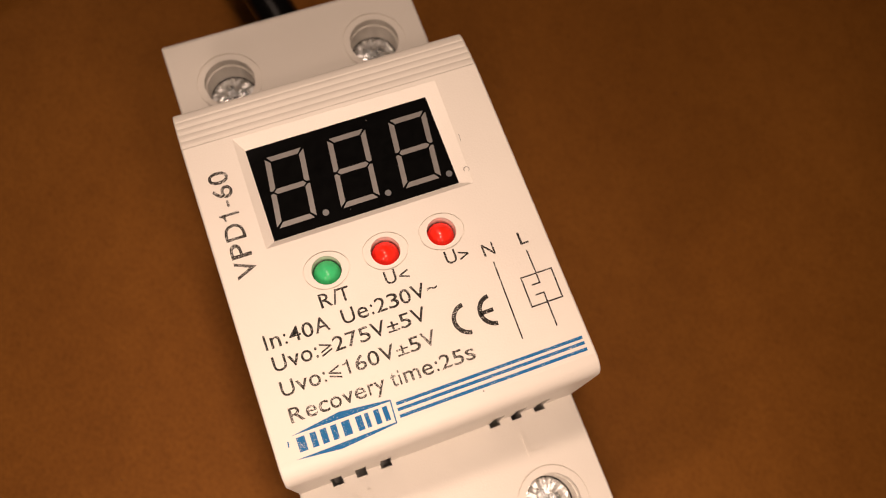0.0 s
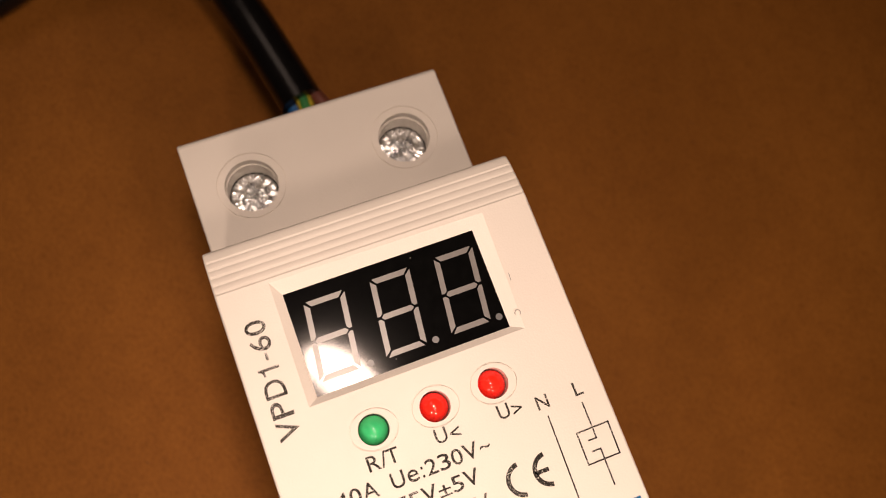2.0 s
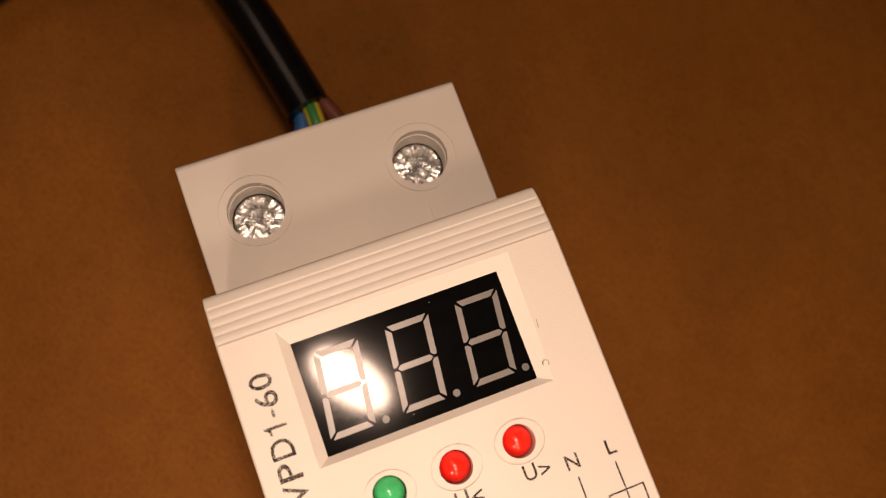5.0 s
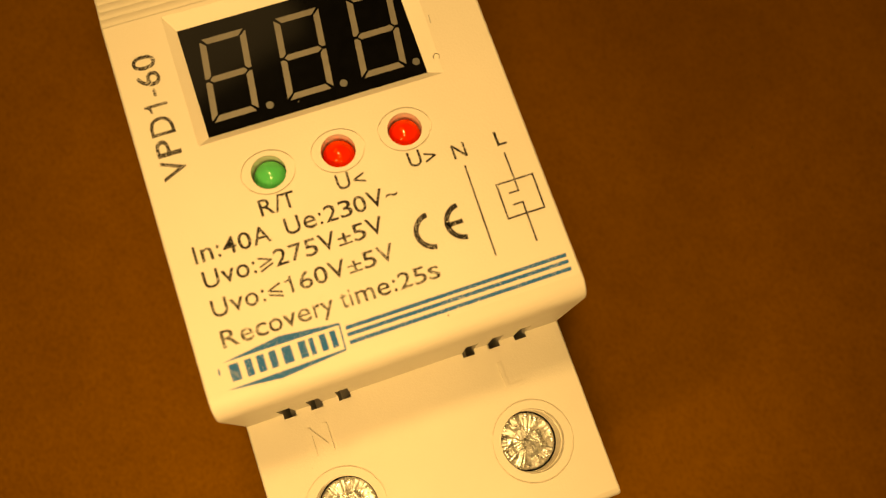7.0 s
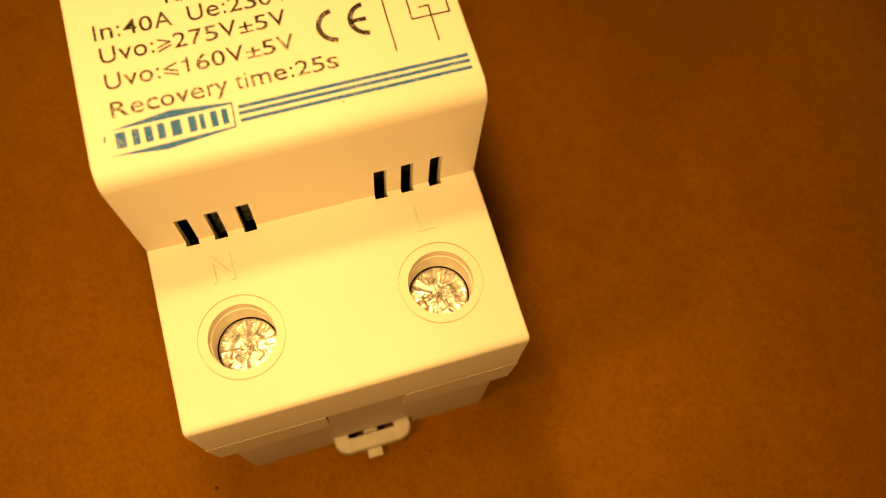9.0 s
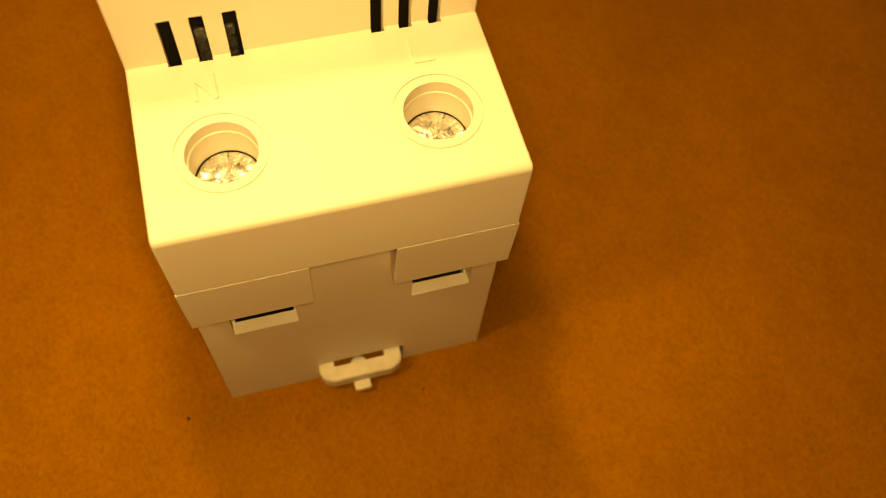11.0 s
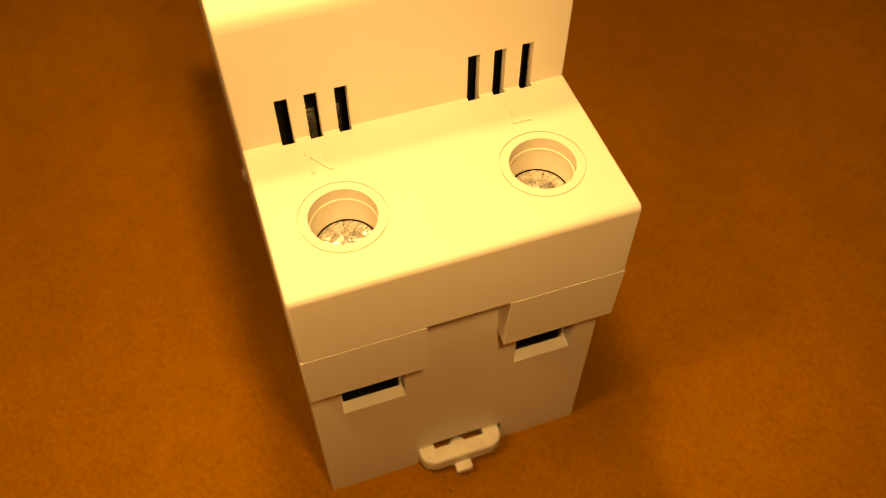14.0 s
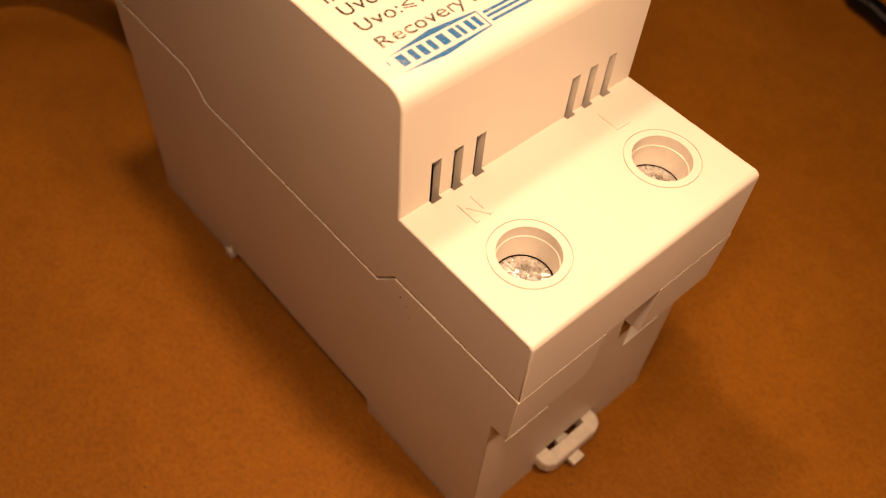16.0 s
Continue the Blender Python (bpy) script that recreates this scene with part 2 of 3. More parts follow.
def tube(points, r, n=16, m=10):
    """A round cord along a smooth line through the points."""
    pts = [Vector(p) for p in points]
    line = []
    for i in range(len(pts) - 1):
        p0, p1, p2, p3 = pts[max(i - 1, 0)], pts[i], pts[i + 1], pts[min(i + 2, len(pts) - 1)]
        for k in range(m):
            t = k / m
            line.append(0.5 * (2 * p1 + (p2 - p0) * t + (2 * p0 - 5 * p1 + 4 * p2 - p3) * t * t + (3 * p1 - p0 - 3 * p2 + p3) * t ** 3))
    line.append(pts[-1])
    bm = bmesh.new()
    rings = []
    for i, p in enumerate(line):
        d = (line[min(i + 1, len(line) - 1)] - line[max(i - 1, 0)]).normalized()
        s = d.cross(Vector((0, 0, 1))).normalized()
        u = s.cross(d)
        rings.append([bm.verts.new(p + r * (math.cos(2 * math.pi * k / n) * s + math.sin(2 * math.pi * k / n) * u)) for k in range(n)])
    for a, b in zip(rings, rings[1:]):
        for k in range(n):
            bm.faces.new((a[k], b[k], b[(k + 1) % n], a[(k + 1) % n]))
    bm.faces.new(rings[0])
    bm.faces.new(rings[-1][::-1])
    return bm


# advance width, then left, bottom, right and top of each character, in thousandths of its size
SANS = {
    "0": (556, 37, -19, 519, 703), "1": (556, 101, 0, 359, 703), "2": (556, 26, 0, 507, 703), "3": (556, 34, -19, 522, 703), "4": (556, 25, 0, 523, 703),
    "5": (556, 32, -19, 514, 688), "6": (556, 38, -19, 518, 703), "7": (556, 37, 0, 523, 688), "A": (667, 14, 0, 654, 718), "D": (722, 81, 0, 674, 718),
    "I": (278, 91, 0, 188, 718), "L": (556, 76, 0, 537, 718), "N": (722, 76, 0, 646, 718), "P": (667, 86, 0, 622, 718), "R": (722, 88, 0, 684, 718),
    "T": (611, 14, 0, 597, 718), "U": (722, 79, -19, 644, 718), "V": (667, 20, 0, 647, 718), "c": (500, 30, -15, 477, 538), "e": (556, 40, -15, 516, 538),
    "i": (222, 67, 0, 155, 718), "m": (833, 65, 0, 769, 538), "n": (556, 65, 0, 491, 538), "o": (556, 35, -14, 521, 538), "r": (333, 77, 0, 332, 538),
    "s": (500, 32, -15, 464, 538), "t": (278, 14, -7, 257, 669), "v": (500, 8, 0, 492, 523), "y": (500, 11, -214, 489, 523), ":": (278, 87, 0, 191, 516),
    "-": (333, 44, 232, 289, 322), "/": (278, -17, -19, 295, 737), "<": (584, 48, 11, 536, 495), ">": (584, 48, 11, 536, 495), "~": (584, 61, 240, 523, 386),
    "\u00b1": (584, 39, 0, 545, 506), "\u2a7e": (584, 48, -40, 536, 600), "\u2a7d": (584, 48, -40, 536, 600),
}


def glyph(ch, bold):
    if ch == "1":
        return slab([(268, 0), (359, 0), (359, 703), (298, 703), (266, 610), (200, 566), (101, 560), (101, 492), (268, 492)], -0.01, 0.01)
    cu = bpy.data.curves.new("tmp", "FONT")
    cu.body, cu.size, cu.extrude, cu.offset, cu.resolution_u = ch, 1.0, 0.01, bold, 3
    ob = new("tmp", cu)
    me = bpy.data.meshes.new_from_object(ob.evaluated_get(bpy.context.evaluated_depsgraph_get()))
    bm = bmesh.new()
    bm.from_mesh(me)
    bpy.data.objects.remove(ob)
    return bm


def lettering(text, x0, x1, base, cap, z, thick=0.02, turn=0, bold=0.006):
    """Printed characters from x0 to x1 on a base line, as high as cap, lying on height z. turn=90: read upwards, x0 and x1 along y."""
    pen, cells = 0, []
    for ch in text:
        cells.append((ch, pen))
        pen += SANS[ch][0]
    left, right = SANS[text[0]][1], cells[-1][1] + SANS[text[-1]][3]
    sx, sy, out = (x1 - x0) / (right - left), cap / 718, []
    for ch, at in cells:
        bm = glyph(ch, bold)
        _, l, b, r, t = SANS[ch]
        xs, ys = [v.co.x for v in bm.verts], [v.co.y for v in bm.verts]
        for v in bm.verts:
            u = x0 + (at + l + (v.co.x - min(xs)) / (max(xs) - min(xs)) * (r - l) - left) * sx
            w = (b + (v.co.y - min(ys)) / (max(ys) - min(ys)) * (t - b)) * sy
            v.co = (base - w, u, v.co.z) if turn else (u, base + w, v.co.z)
            v.co.z = z + (thick if v.co.z > 0 else -0.05)
        out.append(bm)
    return merge(out)


def strokes(lines, width, z, thick=0.02):
    """Straight printed lines: (x0, y0, x1, y1) each."""
    out = []
    for x0, y0, x1, y1 in lines:
        d = Vector((x1 - x0, y1 - y0)).normalized() * width / 2
        q = Vector((-d.y, d.x))
        a, b = Vector((x0, y0)) - d * 0.9, Vector((x1, y1)) + d * 0.9
        out.append(slab([a - q, b - q, b + q, a + q], z - 0.05, z + thick))
    return merge(out)


# ---------------------------------------------------------------- the table
TOP = 69.7      # front face
DECK = 52.3     # both terminal decks
SEAM, LIP = 41.35, 31.7
bm = box(bmesh.new(), -620, 620, -420, 420, -22, 0, 1.5)
table = tagged(new("tabletop", finish(bm, "tabletop", M_TABLE)), "brown hardboard tabletop with fine pressed fibres", "tabletop", kind="structure")

# ---------------------------------------------------------------- the device
device = tagged(new("voltage_protector"), "off-white plastic voltage protector lying on the brown table", "voltage protector")

# upper cover: two terminal decks and the raised front
ridge = []
for i in range(5):
    y, z = 17.35 + 0.92 * i, TOP - 0.17 * i
    ridge += [(y, z), (y + 0.1, z - 0.08), (y + 0.22, z - 0.12), (y + 0.42, z - 0.13)]
cover_line = (
    [(-42.5, SEAM + 0.08)] + arc(-41.6, DECK - 0.8, 0.8, 180, 90, 4) + [(-22.4, DECK)]
    + arc(-20.2, TOP - 2.2, 2.2, 180, 90, 7) + ridge + arc(21.9, TOP - 1.95, 0.85, 75, 0, 4)
    + [(22.75, DECK)] + arc(41.6, DECK - 0.8, 0.8, 90, 0, 4) + [(42.5, SEAM + 0.08)]
    + [(22.0, SEAM + 0.08), (18.7, 37.73), (-18.7, 37.73), (-22.0, SEAM + 0.08)]
)
cover_bm = prism(cover_line, -18.26, 18.05, 0.3)
HOLES = [(-10.55, -34.05), (10.75, -33.9), (-10.65, 34.0), (10.6, 34.0)]
LEDS = [(-7.0, -1.6), (-0.1, -1.6), (6.65, -1.48)]
SLOTS = [-13.4, -10.35, -7.2, 7.25, 10.2, 13.35]
cuts = [box(bmesh.new(), -16, 16, -21.3, 20.5, 30, 65.5)]
for x, y in HOLES:
    cuts.append(lathe([(0, DECK + 1), (3.5, DECK + 1), (3.5, DECK - 1.5), (3.38, DECK - 1.56), (3.38, DECK - 4.75), (4.22, DECK - 4.85), (4.22, 45.0), (0, 45.0)], x, y, 48, False))
for x, y in LEDS:
    cuts.append(lathe([(0, TOP + 1), (1.68, TOP + 1), (1.68, TOP - 4), (0, TOP - 4)], x, y, 36, False))
for x, y, r, z, flat in [(*h, 4.46, DECK, 1.0) for h in HOLES] + [(*l, 2.58, TOP, 0.84) for l in LEDS]:
    groove = lathe([(r - 0.09, z + 0.5), (r + 0.09, z + 0.5), (r + 0.07, z - 0.22), (r - 0.07, z - 0.22)], 0, 0, 64)
    for v in groove.verts:
        v.co = (x + v.co.x, y + v.co.y * flat, v.co.z)
    cuts.append(groove)
for x in SLOTS:
    cuts.append(box(bmesh.new(), x - 0.68, x + 0.68, -22.95, -19.0, 43.5, 58.1))
win = bmesh.new()
outer = [(-12.55, 2.9), (12.2, 2.9), (12.5, 16.75), (-12.4, 16.95)]
inner = [(-11.4, 3.68), (10.72, 3.68), (10.74, 15.25), (-11.36, 15.25)]
rows_of = [[win.verts.new((x, y, z)) for x, y in q] for q, z in ((outer, TOP + 0.5), (outer, TOP - 0.03), (inner, TOP - 0.6), (inner, TOP - 5))]
win.faces.new(rows_of[0])
win.faces.new(rows_of[-1][::-1])
for a, b in zip(rows_of, rows_of[1:]):
    for i in range(4):
        win.faces.new((a[i], b[i], b[(i + 1) % 4], a[(i + 1) % 4]))
cuts.append(win)
cover = part("cover", carve(cover_bm, cuts), M_PLASTIC, device, "off-white moulded front cover with stepped ends")

# lower shell: lips over the wire openings, recess underneath
base_line = [
    (-39.8, 0), (-39.8, LIP), (-42.0, LIP + 0.1), (-42.15, LIP + 0.3), (-42.5, SEAM - 0.12), (-22.1, SEAM - 0.12), (-18.8, 37.57), (18.8, 37.57), (22.1, SEAM - 0.12),
    (42.5, SEAM - 0.12), (42.15, LIP + 0.3), (42.0, LIP + 0.1), (41.6, LIP), (41.6, 0), (21.6, 0), (21.1, 3.2), (-16.2, 3.2), (-16.7, 0),
]
base_bm = prism(base_line, -18.32, 18.16, 0.1)
cuts = [box(bmesh.new(), -16, 16, -36, 36, 33.5, 45), box(bmesh.new(), -5.6, 6.7, -46, -33, -1, 5.3)]
for s in (-1, 1):
    cuts.append(prism([(s * 50, LIP - 1), (s * 50, SEAM + 1), (s * (39.6 if s < 0 else 41.3), SEAM + 1), (s * (39.84 if s < 0 else 41.64), LIP - 1)], -4.75, 4.6))
    # deep grooves shaped to give the shade under the lips and under the cover's edge
    face = 39.8 if s < 0 else 41.6
    for x0, x1, z0, z1 in ((-15.6, -4.9, LIP - 2.5, LIP - 0.05), (4.9, 15.6, LIP - 2.5, LIP - 0.05), (-4.6, 4.5, 40.3, 41.2)):
        a, b = sorted((s * (face + 0.2), s * 35))
        cuts.append(box(bmesh.new(), x0, x1, a, b, z0, z1))
    for x0, x1 in ((-14.7, -6.85), (7.4, 14.95)):
        a, b = sorted((s * 45, s * 37.9))
        cuts.append(box(bmesh.new(), x0, x1, a, b, 22.2, LIP - 0.1))
        a, b = sorted((s * 38.2, s * 28))
        cuts.append(box(bmesh.new(), x0 + 0.3, x1 - 0.3, a, b, 18, 32.0))
base = part("base", carve(base_bm, cuts), M_PLASTIC, device, "off-white lower shell with wire openings")

part("rail_hook", box(bmesh.new(), -18.85, -14.0, 20.5, 22.2, 0.05, 1.9, 0.3), M_CLIP, device, "white plastic hook at the end of the rail groove")

# added dark block, so that the hollow behind the slots reads as deep shade
part("slot_filler", box(bmesh.new(), -15.6, 15.6, -17.5, 19, 38, 58.5, 0.3), M_DARK, device, "dark block that blackens the space behind the vent slots")

# dark blocks behind the openings, put in for the shade inside them
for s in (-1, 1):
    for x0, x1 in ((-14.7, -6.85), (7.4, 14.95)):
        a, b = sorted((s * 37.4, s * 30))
        part("opening_filler", box(bmesh.new(), x0 + 0.35, x1 - 0.35, a, b, 18.2, 31.9), M_DARK, device, "dark block that blackens the wire opening")

def screw_mesh():
    h = 1.6
    body = lathe([(0, -h), (3.28, -h), (3.28, -0.25), (3.18, -0.07), (3.0, 0), (1.5, 0.06), (0, 0.08)], 0, 0, 40, False)
    cutters = []
    for a in (0, 90):
        c = bmesh.new()
        lo = [c.verts.new(q) for q in ((-1.5, -0.42, -0.5), (1.5, -0.42, -0.5), (1.5, 0.42, -0.5), (-1.5, 0.42, -0.5))]
        hi = [c.verts.new(q) for q in ((-2.15, -0.62, 0.4), (2.15, -0.62, 0.4), (2.15, 0.62, 0.4), (-2.15, 0.62, 0.4))]
        c.faces.new(lo)
        c.faces.new(hi)
        for i in range(4):
            c.faces.new((lo[i], hi[i], hi[(i + 1) % 4], lo[(i + 1) % 4]))
        bmesh.ops.rotate(c, verts=c.verts[:], cent=(0, 0, 0), matrix=Matrix.Rotation(radians(a), 3, "Z"))
        cutters.append(c)
    for a in range(0, 360, 45):
        c = bmesh.new()
        r0, w = (1.5, 0.32) if a % 90 else (2.55, 0.22)
        q = [c.verts.new(v) for v in ((r0, 0, 0.02), (3.5, 0, -0.28), (3.5, -w, 0.4), (3.5, w, 0.4), (r0, -w * 0.6, 0.4), (r0, w * 0.6, 0.4))]
        for f in ((0, 1, 2, 4), (0, 5, 3, 1), (1, 3, 2), (0, 4, 5), (2, 3, 5, 4)):
            c.faces.new([q[i] for i in f])
        bmesh.ops.rotate(c, verts=c.verts[:], cent=(0, 0, 0), matrix=Matrix.Rotation(radians(a), 3, "Z"))
        cutters.append(c)
    cutters.append(lathe([(0, 0.5), (1.15, 0.5), (0.85, -0.35), (0, -0.75)], 0, 0, 8, False))
    return finish(carve(body, cutters), "screw", M_ZINC)


SCREW = screw_mesh()
for (x, y), turn in zip(HOLES, (38, 12, 8, 33)):
    ob = new("terminal_screw", SCREW)
    ob.parent = device
    ob.matrix_basis = pose(x * MM, y * MM, (DECK - 4.66) * MM, 0, 0, turn)
    tagged(ob, "zinc-plated cross-slot screw sunk in its hole")
    # dark cup standing for the shade in the gap round the screw
    part("screw_gap_filler", lathe([(0, 45.4), (4.0, 45.4), (4.0, DECK - 4.95), (4.2, DECK - 4.95), (4.2, 44.95), (0, 44.95)], x, y, 32, False), M_DARK, device)

# indicator lamps in their rings
for (x, y), mat, word in zip(LEDS, (M_GREEN, M_RED, M_RED), ("green", "red", "red")):
    r = 1.62
    dome = [(0, TOP - 0.22)] + [(r * math.sin(radians(a)), TOP - 0.22 - r + r * math.cos(radians(a))) for a in range(15, 91, 15)] + [(r, TOP - 4), (0, TOP - 4)]
    part("indicator_lamp", lathe(dome, x, y, 32, False), mat, device, f"unlit {word} domed indicator lens")

# display
screen = part("display", box(bmesh.new(), -11.6, 10.9, 3.5, 15.4, TOP - 3.5, TOP - 0.58), M_SCREEN, device, "glossy black three-digit display, unlit")
SZ = TOP - 0.58


def segment(outline, ox, oy):
    return slab([(ox + x + (y - 4.4) * 0.122, oy + y) for x, y in outline], SZ - 0.1, SZ + 0.03)


W, Hh, S, G = 4.65, 8.75, 0.62, 0.15     # digit width, height, stroke, gap


def digit_outlines():
    m = Hh / 2
    h = S / 2
    top = [(G + 0.1, Hh), (W - G - 0.1, Hh), (W - S - G, Hh - S), (S + G, Hh - S)]
    bot = [(x, Hh - y) for x, y in top][::-1]
    mid = [(G + h, m), (S + G, m + h), (W - S - G, m + h), (W - G - h, m), (W - S - G, m - h), (S + G, m - h)][::-1]
    ul = [(0, Hh - 0.2), (0, m + G + 0.05), (h, m + G), (S, m + h + G), (S, Hh - S - G)]
    ur = [(W - x, y) for x, y in ul][::-1]
    ll = [(x, Hh - y) for x, y in ul][::-1]
    lr = [(W - x, y) for x, y in ll][::-1]
    return [top, bot, mid, ul, ur, ll, lr]


for ox, px in ((-10.15, -4.95), (-2.6, 2.55), (4.95, 10.07)):
    for o in digit_outlines():
        part("segment", segment(o, ox, 4.95), M_SEGMENT, screen, smooth=False)
    part("decimal_point", lathe([(0, SZ - 0.1), (0.38, SZ - 0.1), (0.38, SZ + 0.03), (0, SZ + 0.03)], px, 5.1, 20, False), M_POINT, screen)

# ---------------------------------------------------------------- printing on the front
INK = TOP + 0.0
part("print_model", lettering("VPD1-60", 0.4, 13.55, -14.15, 2.3, INK, turn=90), M_WORN_INK, device, "worn black printed lettering")
for word, x0, x1, base_y, cap, mat in (
    ("R/T", -8.85, -5.4, -5.62, 1.62, M_BLACK_INK), ("U<", -1.25, 1.5, -5.42, 1.55, M_BLACK_INK), ("U>", 5.95, 8.65, -5.42, 1.55, M_BLACK_INK),
    ("N", 10.25, 11.6, -5.95, 1.5, M_BLACK_INK), ("L", 14.65, 15.65, -5.95, 1.5, M_BLACK_INK),
    ("In:40A", -15.85, -8.6, -8.12, 1.68, M_BLACK_INK), ("Ue:230V~", -7.1, 3.95, -8.1, 1.68, M_BLACK_INK),
    ("Uvo:\u2a7e275V\u00b15V", -15.65, 1.72, -10.65, 1.68, M_BLACK_INK),
    ("Uvo:\u2a7d160V\u00b15V", -15.65, 1.85, -13.45, 1.66, M_WORN_INK),
    ("Recovery", -15.6, -5.0, -16.38, 1.62, M_WORN_INK), ("time:25s", -4.3, 5.3, -16.38, 1.62, M_WORN_INK),
):
    part("print_text", lettering(word, x0, x1, base_y, cap, INK), mat, device, "black printed lettering")


def arc_stroke(cx, cy, r, w, a0, a1, n=20):
    ang = [radians(a0 + (a1 - a0) * i / n) for i in range(n + 1)]
    o = [(cx + (r + w / 2) * math.cos(a), cy + (r + w / 2) * math.sin(a)) for a in ang]
    i = [(cx + (r - w / 2) * math.cos(a), cy + (r - w / 2) * math.sin(a)) for a in ang[::-1]]
    return slab(o + i, INK - 0.05, INK + 0.02)


part("print_mark", arc_stroke(6.0, -11.9, 1.62, 0.5, 95, 265), M_BLACK_INK, device, "curved black conformity mark")
part("print_mark", merge([arc_stroke(9.05, -11.9, 1.62, 0.5, 95, 265), strokes([(7.6, -11.9, 8.75, -11.9)], 0.45, INK)]), M_BLACK_INK, device, "curved black conformity mark")
part("print_line", strokes([(10.97, -6.85, 10.82, -16.0)], 0.16, INK), M_BLACK_INK, device)
part("print_diagram", strokes([
    (15.05, -6.8, 15.05, -10.75), (15.05, -10.75, 14.15, -10.75), (14.1, -11.95, 15.05, -11.95), (15.05, -11.95, 15.0, -15.9),
    (13.2, -9.6, 16.9, -9.6), (16.9, -9.6, 16.85, -13.1), (16.85, -13.1, 13.15, -13.1), (13.15, -13.1, 13.2, -9.6)], 0.17, INK), M_BLACK_INK, device, "black printed wiring diagram")
for y, x0 in ((-18.12, -4.45), (-18.77, -4.5), (-19.5, -4.5)):
    part("print_stripe", strokes([(x0, y, 17.0, y)], 0.36, INK), M_BLUE_INK, device, "blue printed stripe")
part("print_emblem", merge([
    slab(q, INK - 0.05, INK + 0.02) for q in (
        [(-16.0, -17.6), (-5.1, -17.64), (-5.06, -17.46), (-10.6, -16.86)],
        [(-16.3, -20.12), (-11.4, -20.62), (-5.2, -20.08), (-5.2, -19.92)],
        *[[(x0, -19.52), (x1, -19.52), (x1, -17.95), (x0, -17.95)] for x0, x1 in (
            (-15.65, -14.75), (-14.2, -13.55), (-13.1, -12.4), (-11.95, -11.3), (-10.75, -9.85), (-9.2, -8.5), (-8.2, -7.75), (-7.2, -6.6), (-6.2, -5.65))])
] + [strokes([(-5.1, -17.6, -5.22, -20.0)], 0.14, INK), strokes([(-16.55, -18.1, -16.6, -18.55)], 0.14, INK)
    ]), M_BLUE_INK, device, "blue printed emblem of plain bars between two tapering bands")

# small blemishes
for x, y, z, r in ((4.7, -20.0, INK, 0.09), (-12.8, -28.75, DECK, 0.1), (-7.7, -29.9, DECK, 0.1), (3.1, 14.6, SZ, 0.08), (-2.2, 4.6, SZ, 0.07)):
    part("blemish", lathe([(0, z - 0.05), (r, z - 0.05), (r * 0.8, z + 0.03), (0, z + 0.04)], x, y, 9, False), M_SEGMENT if z == SZ else M_PLASTIC if z == DECK else M_CRUMB, device)
part("scratch", merge([arc_stroke(12.05, 4.75, 0.32, 0.06, -60, 200, 12), strokes([(12.75, 9.2, 12.7, 8.4)], 0.06, INK)]), M_SEGMENT, device, "fine scratches beside the display")
for y, z, r in ((-23.2, 38.9, 0.13), (-24.3, 38.2, 0.08), (-24.9, 36.4, 0.07)):
    part("speck", box(bmesh.new(), -18.36, -18.2, y - r, y + r, z - r, z + r, r * 0.4), M_CRUMB, device)
part("terminal_strip", box(bmesh.new(), -11.0, -9.8, -19.9, -19.3, 46, 53.6, 0.2), M_ZINC, device, "bright metal strip behind the vent slots")
part("terminal_strip", box(bmesh.new(), -7.9, -6.9, -19.2, -18.7, 46, 52.6, 0.2), M_ZINC, device, "bright metal strip behind the vent slots")

# raised letters beside the terminals
def raised(lines):
    part("raised_letter", merge([strokes([q], 0.42, DECK, 0.2 + 0.006 * i) for i, q in enumerate(lines)]), M_PLASTIC, device)


for x0, x1, y0, y1 in ((-12.0, -10.1, -27.6, -24.9), (-12.0, -10.1, 25.2, 27.9)):
    raised([(x0, y0, x0, y1), (x0, y1, x1, y0), (x1, y0, x1, y1)])
for x0, x1, y0, y1 in ((10.1, 11.8, -27.6, -24.9), (9.7, 11.3, 25.2, 27.9)):
    raised([(x0, y1, x0, y0), (x0, y0, x1, y0)])

# ---------------------------------------------------------------- rail clip under the front end
clip_out = [(-5.6, -37), (-5.6, -41.0), (-5.1, -42.0), (-4.0, -42.55), (4.5, -42.55), (5.7, -42.0), (6.25, -41.0), (6.25, -37)]
clip_bm = slab(clip_out, 2.1, 4.8)
bmesh.ops.bevel(clip_bm, geom=clip_bm.edges[:], offset=0.4, segments=3, profile=0.5, affect="EDGES")
clip_bm = carve(clip_bm, [box(bmesh.new(), -3.4, 3.8, -40.45, -37.6, 0, 8)])
clip = part("rail_clip", clip_bm, M_CLIP, device, "white plastic pull loop of the rail clip")
part("clip_tab", box(bmesh.new(), -1.15, 1.2, -43.8, -42.0, 1.5, 2.6, 0.2), M_CLIP, clip)
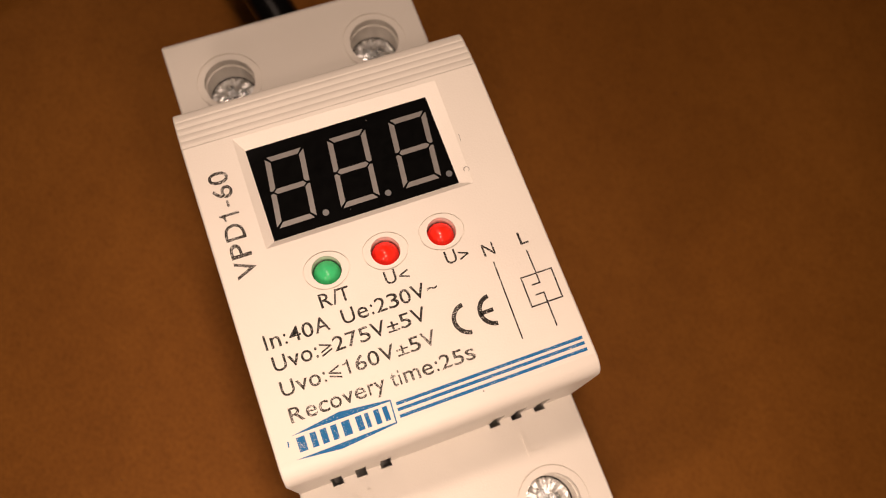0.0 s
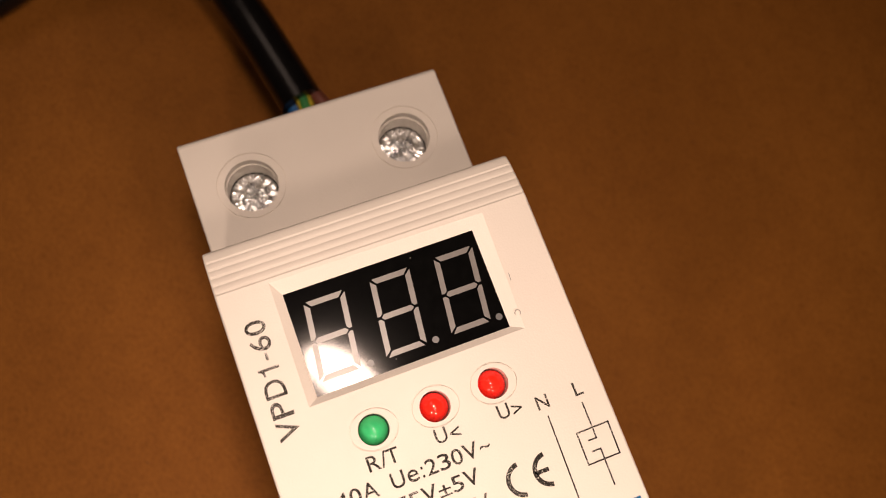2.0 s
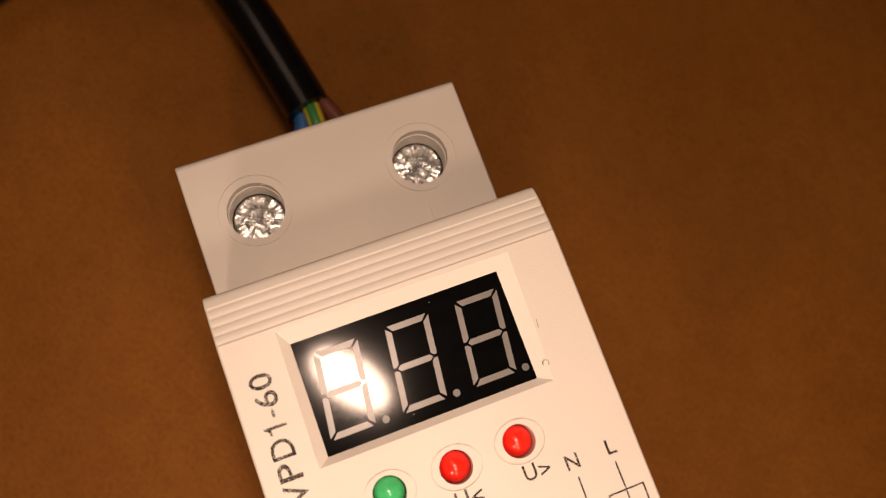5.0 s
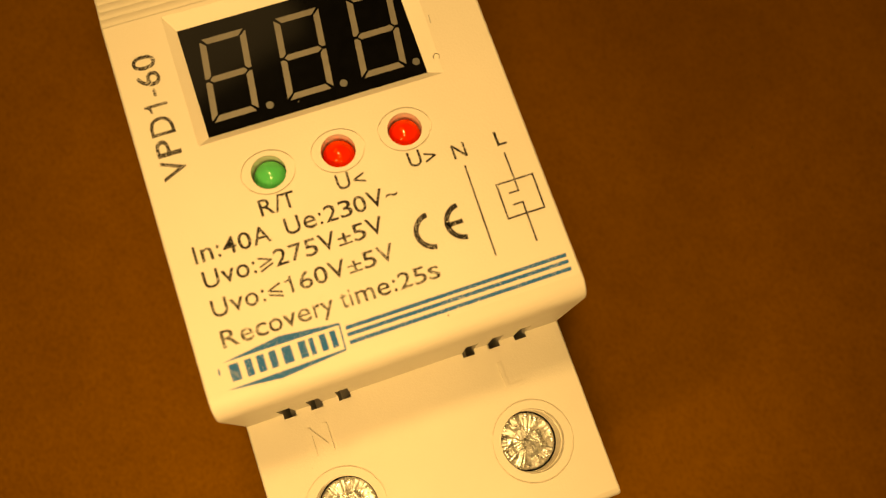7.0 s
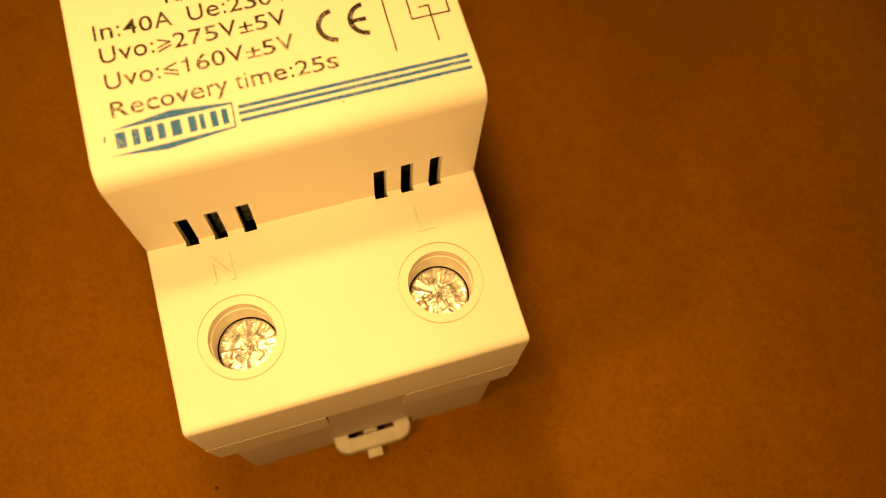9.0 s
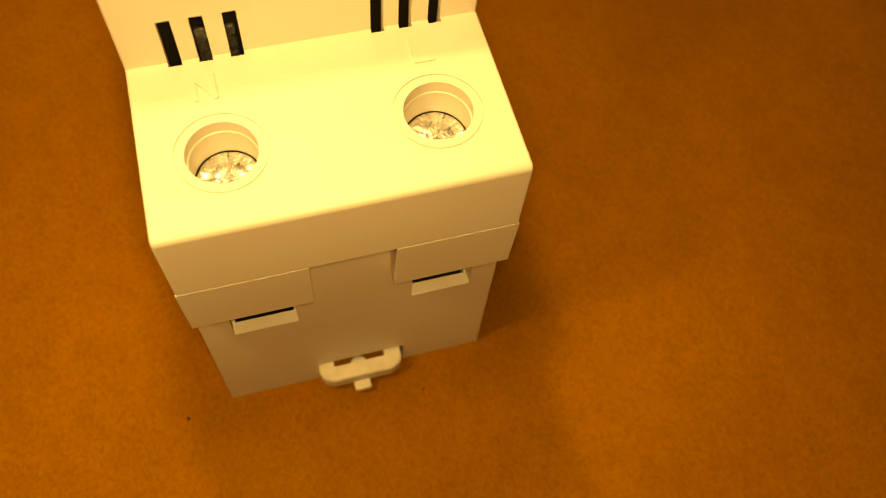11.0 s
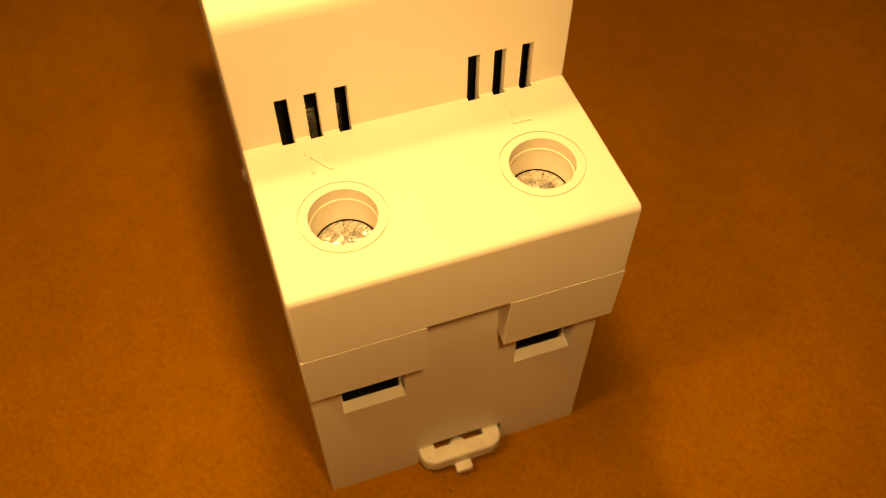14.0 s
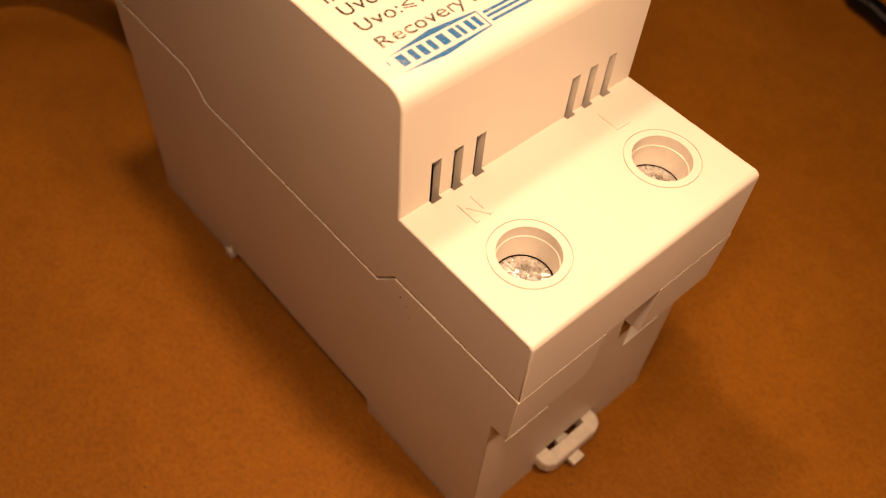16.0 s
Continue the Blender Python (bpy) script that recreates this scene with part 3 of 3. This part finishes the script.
part("clip_stop", lathe([(0, 2.3), (1.2, 2.3), (1.2, 3.2), (1.05, 3.4), (0, 3.4)], 0.1, -40.2, 24, False), M_CLIP, clip)

# ---------------------------------------------------------------- power cable
cable = tagged(new("power_cable"), "black rubber three-core power cable curving away over the table", "cable")
part("sheath", tube([(1.2, 52.2, 30.2), (-0.2, 60, 29.6), (-2.3, 71, 28), (-5.5, 84, 25), (-11.2, 96.5, 19.5), (-20.5, 104, 13.5), (-31.5, 104.5, 8.5), (-44, 101.5, 5.2), (-60, 98, 4), (-95, 96, 3.7), (-150, 110, 3.7), (-240, 150, 3.7)], 3.6, 24), M_RUBBER, cable, "black rubber sheath")
part("core", tube([(-0.1, 53, 29.6), (-0.7, 49.6, 29.4), (-4.6, 45, 29), (-9.5, 41, 28.5), (-10.5, 36, 28.5)], 1.35), M_BLUE, cable, "blue insulated core")
part("core", tube([(1.5, 53, 31.0), (1.6, 49.6, 31.0), (1.2, 46, 29.5), (1.3, 44, 27)], 1.35), M_STRIPED, cable, "green and yellow striped core")
part("core", tube([(3.2, 54, 30.6), (4.3, 51, 30.8), (6.4, 46, 30.4), (9.5, 41, 28.7), (10.4, 36, 28.5)], 1.2), M_BROWN, cable, "brown insulated core")

# a second cord lies far out on the table
cord = tagged(new("cord"), "thin dark cord lying far out on the table", "cord")
part("sheath", tube([(129.5, -18, 2.5), (131.5, -12, 2.5), (134, -5, 2.5), (150, 2, 2.5), (190, 5, 2.5), (300, -20, 2.5)], 2.5), M_RUBBER, cord, "dark rubber sheath")

# ---------------------------------------------------------------- dust on the table
rng = random.Random(4)
dust = []
for x, y, r in [(-24.7, -41.3, 0.28)] + [(rng.uniform(-70, 90), rng.uniform(-80, 60), rng.uniform(0.06, 0.16)) for _ in range(60)]:
    if abs(x) < 20 and abs(y) < 44:
        continue
    b = bmesh.new()
    bmesh.ops.create_icosphere(b, subdivisions=1, radius=r, matrix=Matrix.Translation((x, y, r * 0.5)))
    dust.append(b)
tagged(new("table_crumbs", finish(merge(dust), "table_crumbs", M_CRUMB)), "tiny dark crumbs scattered on the hardboard", "crumbs", kind="stuff")
